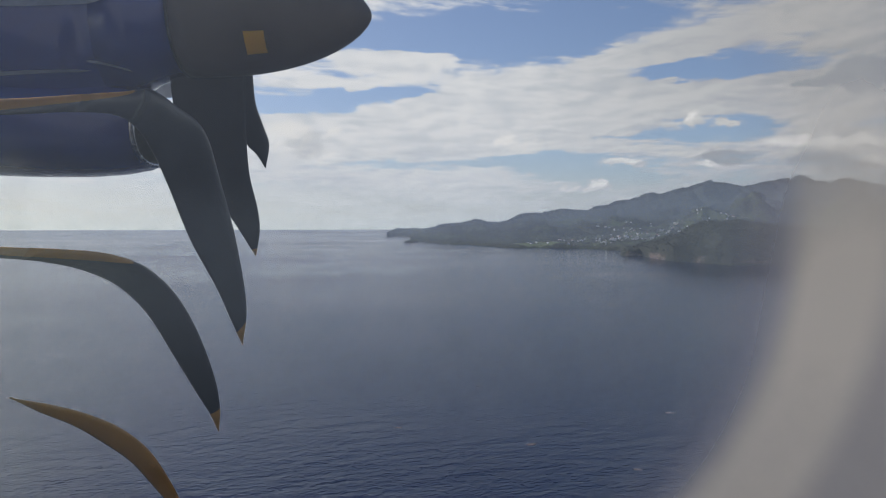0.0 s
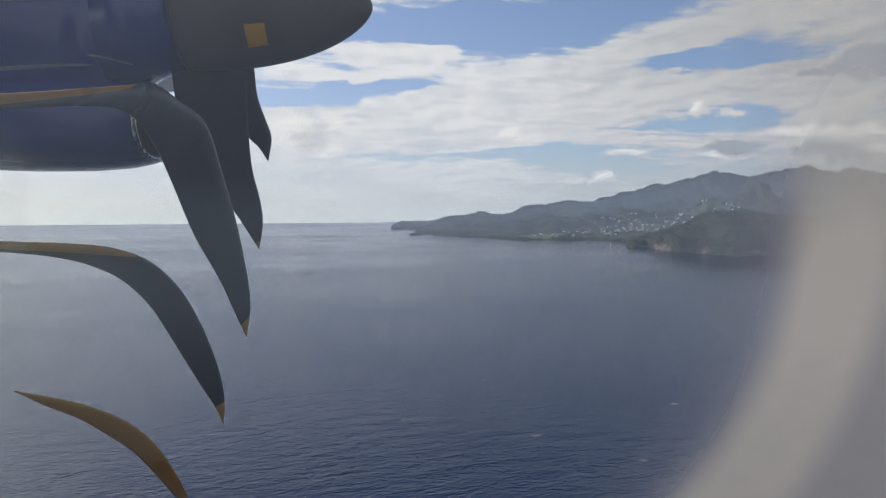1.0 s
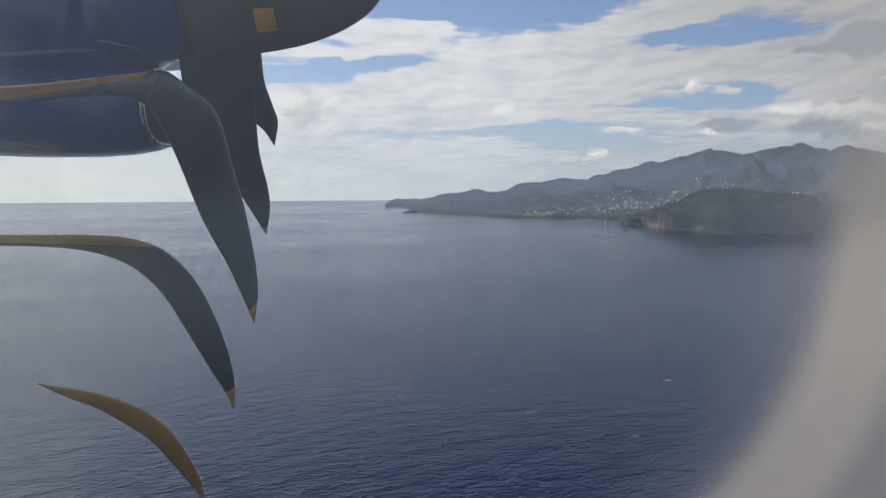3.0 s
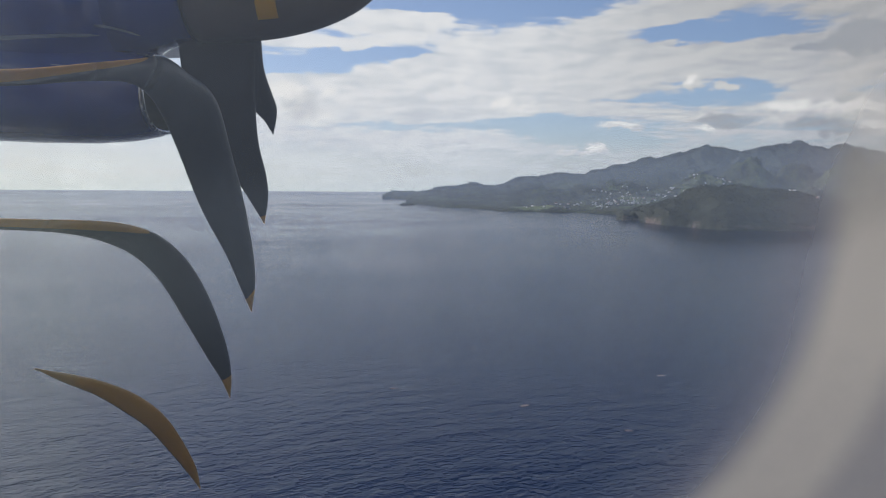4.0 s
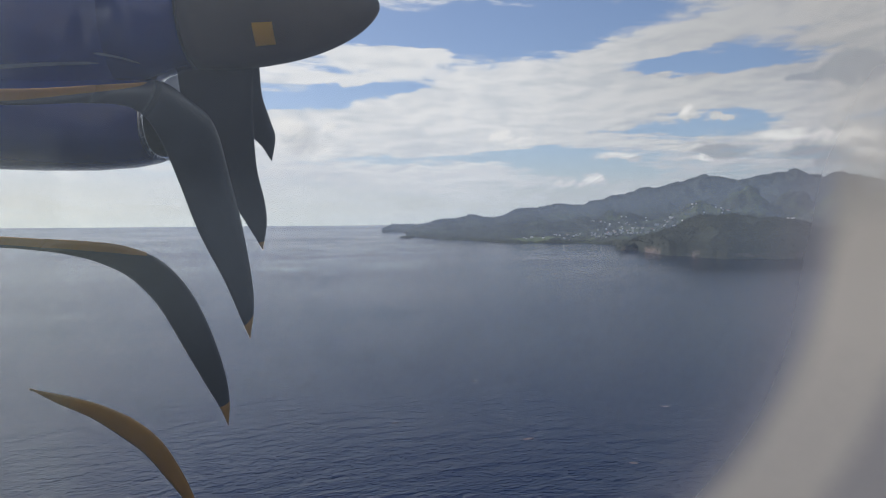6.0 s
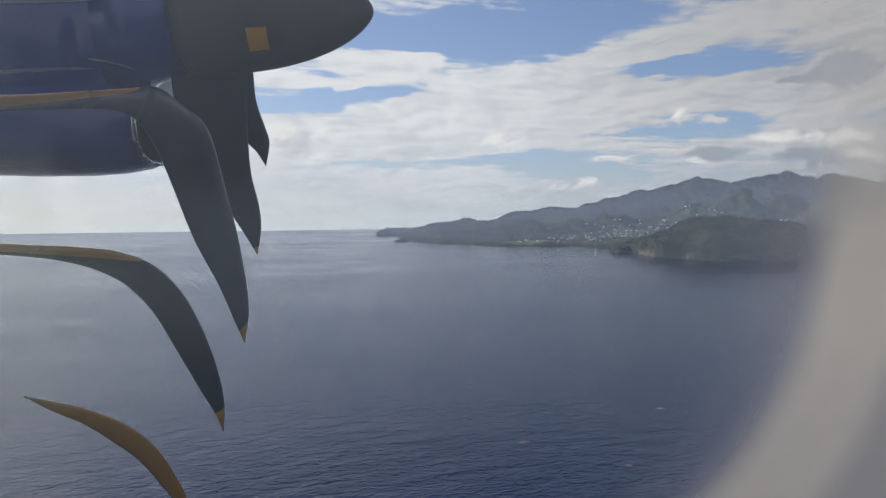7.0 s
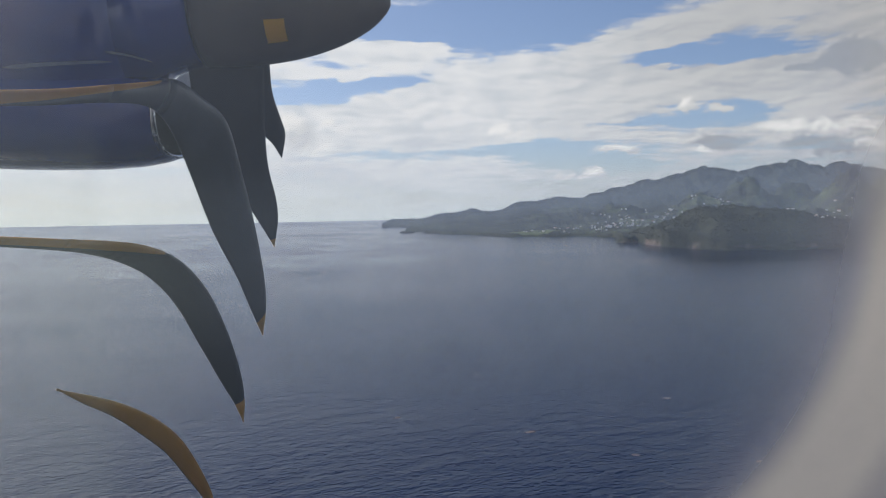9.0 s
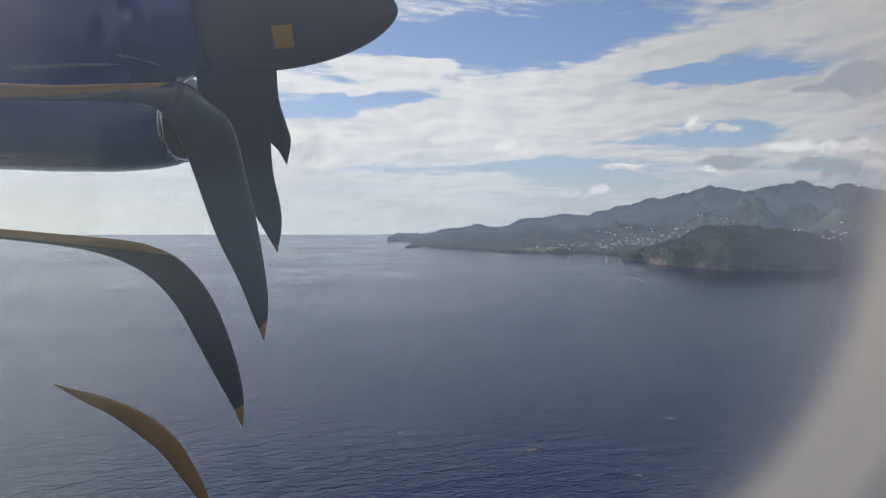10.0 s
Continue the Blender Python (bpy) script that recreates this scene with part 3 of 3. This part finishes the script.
loft(bm, [hoop(IN, 1.52), square(IN), square(OUT), hoop(OUT, 1.45), hoop(IN, 1.52)], (False, False))
wall = part("wall_cabin", bm, M_CABIN, None, smooth=False)
wall.location = (0, 0, EYE)
tagged(wall, "beige plastic cabin side wall round the window", "wall", kind="structure")
bm = bmesh.new()
loft(bm, [hoop(OUT + 0.004, 1.46), square(OUT + 0.004), square(OUT + 0.012), hoop(OUT + 0.012, 1.46), hoop(OUT + 0.004, 1.46)], (False, False))
skin = part("wall_fuselage", bm, M_SKIN, None, smooth=False)
skin.location = (0, 0, EYE)
tagged(skin, "white painted fuselage skin outside the cabin", "wall", kind="structure")
# the barrel of the cabin behind the seat, closed at both ends
def arch(x, r):
    return [(x, -0.40 + r * math.cos(radians(44 + 272 * k / 28)), -0.02 + r * math.sin(radians(44 + 272 * k / 28))) for k in range(29)]


bm = bmesh.new()
rows = [[[bm.verts.new(q) for q in arch(x, r)] for x in (-3.4, -1.2, 1.0, 3.2)] for r in (1.92, 2.00)]
for shell in rows:
    for a, b in zip(shell, shell[1:]):
        for k in range(28):
            bm.faces.new((a[k], a[k + 1], b[k + 1], b[k]))
for e in (0, -1):
    bm.faces.new(rows[0][e])
    for k in range(28):
        bm.faces.new((rows[0][e][k], rows[0][e][k + 1], rows[1][e][k + 1], rows[1][e][k]))
cabin = part("wall_interior", bm, M_CABIN, None, smooth=False)
cabin.location = (0, 0, EYE)
tagged(cabin, "beige cabin shell behind the seat", "wall", kind="structure")
bm = bmesh.new()
bmesh.ops.create_cube(bm, size=1.0, matrix=Matrix.Translation((-0.1, -0.30, -1.24)) @ Matrix.Diagonal((6.56, 2.5, 0.06, 1)))
deck = part("floor", bm, M_CABIN, None, smooth=False)
deck.location = (0, 0, EYE)
tagged(deck, "plain beige cabin floor", "floor", kind="structure")

window = tagged(new("window_1"), "oval cabin window with hazy acrylic pane and painted glare", "window", kind="structure")
window.location = (0, 0, EYE)
bm = bmesh.new()
front = [bm.verts.new(q) for q in hoop(WIN - 0.003, 1.49)]
back = [bm.verts.new(q) for q in hoop(WIN + 0.003, 1.49)]
fi = bm.faces.new(front)
fo = bm.faces.new(back[::-1])
fi.material_index, fo.material_index = 0, 1
for k in range(64):
    bm.faces.new((front[k], back[k], back[(k + 1) % 64], front[(k + 1) % 64])).material_index = 1
pane = part("pane", bm, [M_GLARE, M_CLEAR], window, "hazy acrylic pane, glare and reflections painted towards its edge", smooth=False)
pane.visible_shadow = False

# ---------- reflected highlights painted as pale strips on the cowling ---
def line(x, table):
    """Straight interpolation in a table with falling x."""
    for (a, va), (b, vb) in zip(table, table[1:]):
        if b <= x <= a:
            return va + (vb - va) * (a - x) / (a - b)
    return table[-1][1]


def cowl_front(x, z):
    """The y of the engine's skin that faces the cabin, at x and height z."""
    best = AX_Y
    zc, ry, rz = [line(x, [(q[0], q[k]) for q in NAC]) for k in (1, 2, 3)]
    q = abs(z - zc) / rz
    if q < 1:
        best = min(best, AX_Y - ry * (1 - q ** 2.15) ** (1 / 2.15))
    c, h, w = [line(x, list(zip(SC_X, t))) for t in (SC_C, SC_H, SC_W)]
    q = abs(z - c) / h
    if q < 1:
        best = min(best, AX_Y - w * (1 - q ** 2.5) ** (1 / 2.5))
    return best


def streak(x0, z0, x1, z1, w0, w1, bow=0.0):
    bm = bmesh.new()
    rows = []
    for i in range(25):
        t = i / 24
        x, z = x0 + (x1 - x0) * t, z0 + (z1 - z0) * t + bow * 4 * t * (1 - t)
        w = (w0 + (w1 - w0) * t) * min(1, 8 * t + 0.1, 8 * (1 - t) + 0.1)
        rows.append([bm.verts.new((x, cowl_front(x, z + w * k) - 0.005, z + w * k)) for k in (-0.5, -0.17, 0.17, 0.5)])
    for a, b in zip(rows, rows[1:]):
        for k in range(3):
            bm.faces.new((a[k], a[k + 1], b[k + 1], b[k]))
    return part("highlight_streak", bm, M_HIGHLIGHT, cowling, "pale painted highlight on the navy cowling")


streak(-1.47, 0.385, -1.16, 0.335, 0.004, 0.012, 0.006)
streak(-1.66, 0.468, -1.30, 0.500, 0.016, 0.009)
streak(-1.31, 0.532, -1.18, 0.513, 0.010, 0.007, 0.004)
streak(-1.66, 0.74, -1.22, 0.76, 0.06, 0.03, -0.01)

# ---------- the town on the shore ----------
def house(wide, deep, high, roof_mat, hip):
    """A small house with a pitched or flat roof."""
    ob = new("house")
    bm = bmesh.new()
    bmesh.ops.create_cube(bm, size=1.0, matrix=Matrix.Translation((0, 0, high / 2 - 1.5)) @ Matrix.Diagonal((wide, deep, high + 3, 1)))
    part("wall", bm, M_PLASTER, ob, smooth=False)
    bm = bmesh.new()
    e = 0.5
    rise = deep * hip
    b = [(-wide / 2 - e, -deep / 2 - e, high), (wide / 2 + e, -deep / 2 - e, high), (wide / 2 + e, deep / 2 + e, high), (-wide / 2 - e, deep / 2 + e, high)]
    low = [bm.verts.new(q) for q in b]
    up = [bm.verts.new((x * (0.55 if hip > 0.1 else 0.96), y * (0.04 if hip > 0.1 else 0.96), high + max(rise, 0.5))) for x, y, _ in b]
    bm.faces.new(low[::-1]), bm.faces.new(up)
    for k in range(4):
        bm.faces.new((low[k], low[(k + 1) % 4], up[(k + 1) % 4], up[k]))
    part("roof", bm, roof_mat, ob, smooth=False)
    return ob


rng = random.Random(11)
kinds = [(house(11, 8, 5.0, M_ROOF_GREY, 0.28), "pale plastered house with a pale metal roof"),
         (house(13, 9, 5.5, M_ROOF_RED, 0.30), "pale plastered house with a red roof"),
         (house(20, 12, 9.0, M_ROOF_GREY, 0.0), "white flat-roofed block among smaller houses"),
         (house(9, 7, 4.5, M_PLASTER, 0.26), "small white house on the wooded slope")]
for (ob, label) in kinds:
    tagged(ob, label, "house", "houses of the town")
spots = []
for x0, x1, y0, y1, many, bottom in ((470, 820, 2830, 3120, 70, 3), (700, 1350, 2870, 3420, 110, 6), (1130, 1500, 3050, 3400, 20, 30), (1380, 2000, 2480, 2900, 80, 15), (330, 480, 2900, 3020, 6, 3), (1040, 1120, 2440, 2560, 6, 10), (1130, 1430, 2230, 2620, 46, 12)):
    n = 0
    while n < many:
        x, y = rng.uniform(x0, x1), rng.uniform(y0, y1)
        z = land(x, y)
        n += 1
        if z < bottom or noise.noise((x * 0.008, y * 0.008, 9.0)) < -0.18 or any((x - a) ** 2 + (y - b) ** 2 < 300 for a, b in spots):
            continue
        spots.append((x, y))
        ob, _ = kinds[rng.choices((0, 1, 2, 3), (5, 2, 1, 6))[0]]
        k = rng.uniform(0.5, 0.95)
        copy_thing(ob, pose(x, y, z + 0.6, 0, 0, rng.uniform(-75, -20)) @ Matrix.Diagonal((k, k, k, 1)))
for j, (ob, label) in enumerate(kinds):
    x, y = 640 + 60 * j, 2990 + 22 * j
    ob.location, ob.scale = (x, y, land(x, y) + 0.6), (0.7, 0.7, 0.7)
    spots.append((x, y))

# a white beacon tower on the point by the harbour
bm = bmesh.new()
loft(bm, [[(r * math.cos(a * math.pi / 6), r * math.sin(a * math.pi / 6), z) for a in range(12)] for r, z in ((3.2, 0), (2.4, 12), (2.0, 17), (3.0, 17.2), (3.0, 18.2), (1.6, 18.4), (1.5, 21), (0.2, 23))])
tower = part("beacon_tower", bm, M_PLASTER)
tower.location = (622, 2790, land(622, 2790) - 1)
tagged(tower, "slim white beacon tower by the harbour", "tower")

# ---------- forest ----------
def ico():
    bm = bmesh.new()
    bmesh.ops.create_icosphere(bm, subdivisions=1, radius=1.0)
    v = np.array([q.co for q in bm.verts])
    f = np.array([[q.index for q in t.verts] for t in bm.faces])
    bm.free()
    return v, f


base_v, base_f = ico()


def forest(name, label, boxes, seed, along_crest=False):
    """Trees strewn over stretches of the plan: x and y from and to, how many, their size, the least height of the ground."""
    r = np.random.RandomState(seed)
    vs, fs, count = [], [], 0
    for x0, x1, y0, y1, many, size, low in boxes:
        for x, y in zip(r.uniform(x0, x1, many), r.uniform(y0, y1, many)):
            y += knots(x, CREST_Y) if along_crest else 0.0
            z = land(x, y)
            if z < low or (x - 380) ** 2 / 13000 + (y - 2905) ** 2 / 3600 < 1:
                continue
            if noise.noise((x * 0.012, y * 0.012, 4.0)) < -0.25 or any((x - a) ** 2 + (y - b) ** 2 < 150 for a, b in spots):
                continue
            k = size * r.uniform(0.55, 1.25)
            jig = base_v * (1 + r.uniform(-0.28, 0.28, (len(base_v), 1)))
            vs.append(jig * (k, k, k * r.uniform(0.7, 1.05)) + (x, y, z - k * 0.15))
            fs.append(base_f + count * len(base_v))
            count += 1
    me = bpy.data.meshes.new(name)
    me.from_pydata(np.concatenate(vs).tolist(), [], np.concatenate(fs).tolist())
    me.materials.append(M_LEAF)
    return tagged(new(name, me), label, "forest", kind="stuff")


forest("coastal_forest", "dark green trees and scrub covering the headland and hills",
       [(600, 1700, 2030, 2620, 18000, 2.9, 9), (1300, 2300, 2600, 3500, 9000, 3.2, 30), (300, 1300, 2800, 3600, 7000, 3.6, 6)], 3)
forest("ridge_forest", "dark trees along the crest of the mountain ridge", [(-100, 2800, -45, 30, 3600, 5.2, 20)], 8, True)

# ---------- added translucent sheets that imitate aerial haze over the coast ---
M_HAZE = material("thin_haze")
px, py, pz = split(coords())
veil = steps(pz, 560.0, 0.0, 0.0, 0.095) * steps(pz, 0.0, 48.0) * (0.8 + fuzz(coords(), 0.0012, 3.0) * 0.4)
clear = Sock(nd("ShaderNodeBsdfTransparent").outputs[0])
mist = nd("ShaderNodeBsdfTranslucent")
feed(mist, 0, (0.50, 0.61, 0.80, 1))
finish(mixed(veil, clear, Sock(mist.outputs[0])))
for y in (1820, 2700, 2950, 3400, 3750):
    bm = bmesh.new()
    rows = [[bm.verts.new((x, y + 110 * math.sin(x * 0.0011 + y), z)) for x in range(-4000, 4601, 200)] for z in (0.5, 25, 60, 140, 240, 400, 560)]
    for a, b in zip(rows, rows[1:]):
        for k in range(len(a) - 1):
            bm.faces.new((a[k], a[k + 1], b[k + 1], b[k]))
    tagged(part("haze_sheet", bm, M_HAZE), "added translucent sheet imitating faint bluish haze before the mountains", "haze", "haze over the coast", kind="stuff")

# ---------- drifting weed on the water ----------
for x, y, wide, turn in ((62, 520, 4.2, 24), (128, 470, 3.0, -18), (30, 690, 3.2, 25), (190, 600, 3.4, -12), (-40, 560, 2.6, 10), (205, 455, 3.0, 30)):
    bm = bmesh.new()
    ring = [bm.verts.new(((1 + 0.8 * noise.noise((k * 0.9, x, y))) * wide * math.cos(k * math.pi / 12), (1 + 0.5 * noise.noise((k * 0.7, y, x))) * wide * 0.34 * math.sin(k * math.pi / 12), 0)) for k in range(24)]
    top = [bm.verts.new((v.co.x * 0.8, v.co.y * 0.8, 0.12)) for v in ring]
    for k in range(24):
        bm.faces.new((ring[k], ring[(k + 1) % 24], top[(k + 1) % 24], top[k]))
    bm.faces.new(top)
    ob = part("weed_patch", bm, M_FOAM)
    ob.location, ob.rotation_euler = (x, y, 0.01), (0, 0, radians(turn))
    tagged(ob, "small pale brown patch of weed drifting on the sea", "seaweed", "weed patches on the sea")

# moulded frame round the pane
bm = bmesh.new()
loft(bm, [hoop(WIN + 0.012, 1.47), hoop(WIN - 0.02, 1.47), hoop(WIN - 0.028, 1.50), hoop(WIN - 0.02, 1.55), hoop(WIN + 0.012, 1.55), hoop(WIN + 0.012, 1.47)], (False, False))
part("window_frame", bm, M_CABIN, window, "beige moulded frame round the pane")
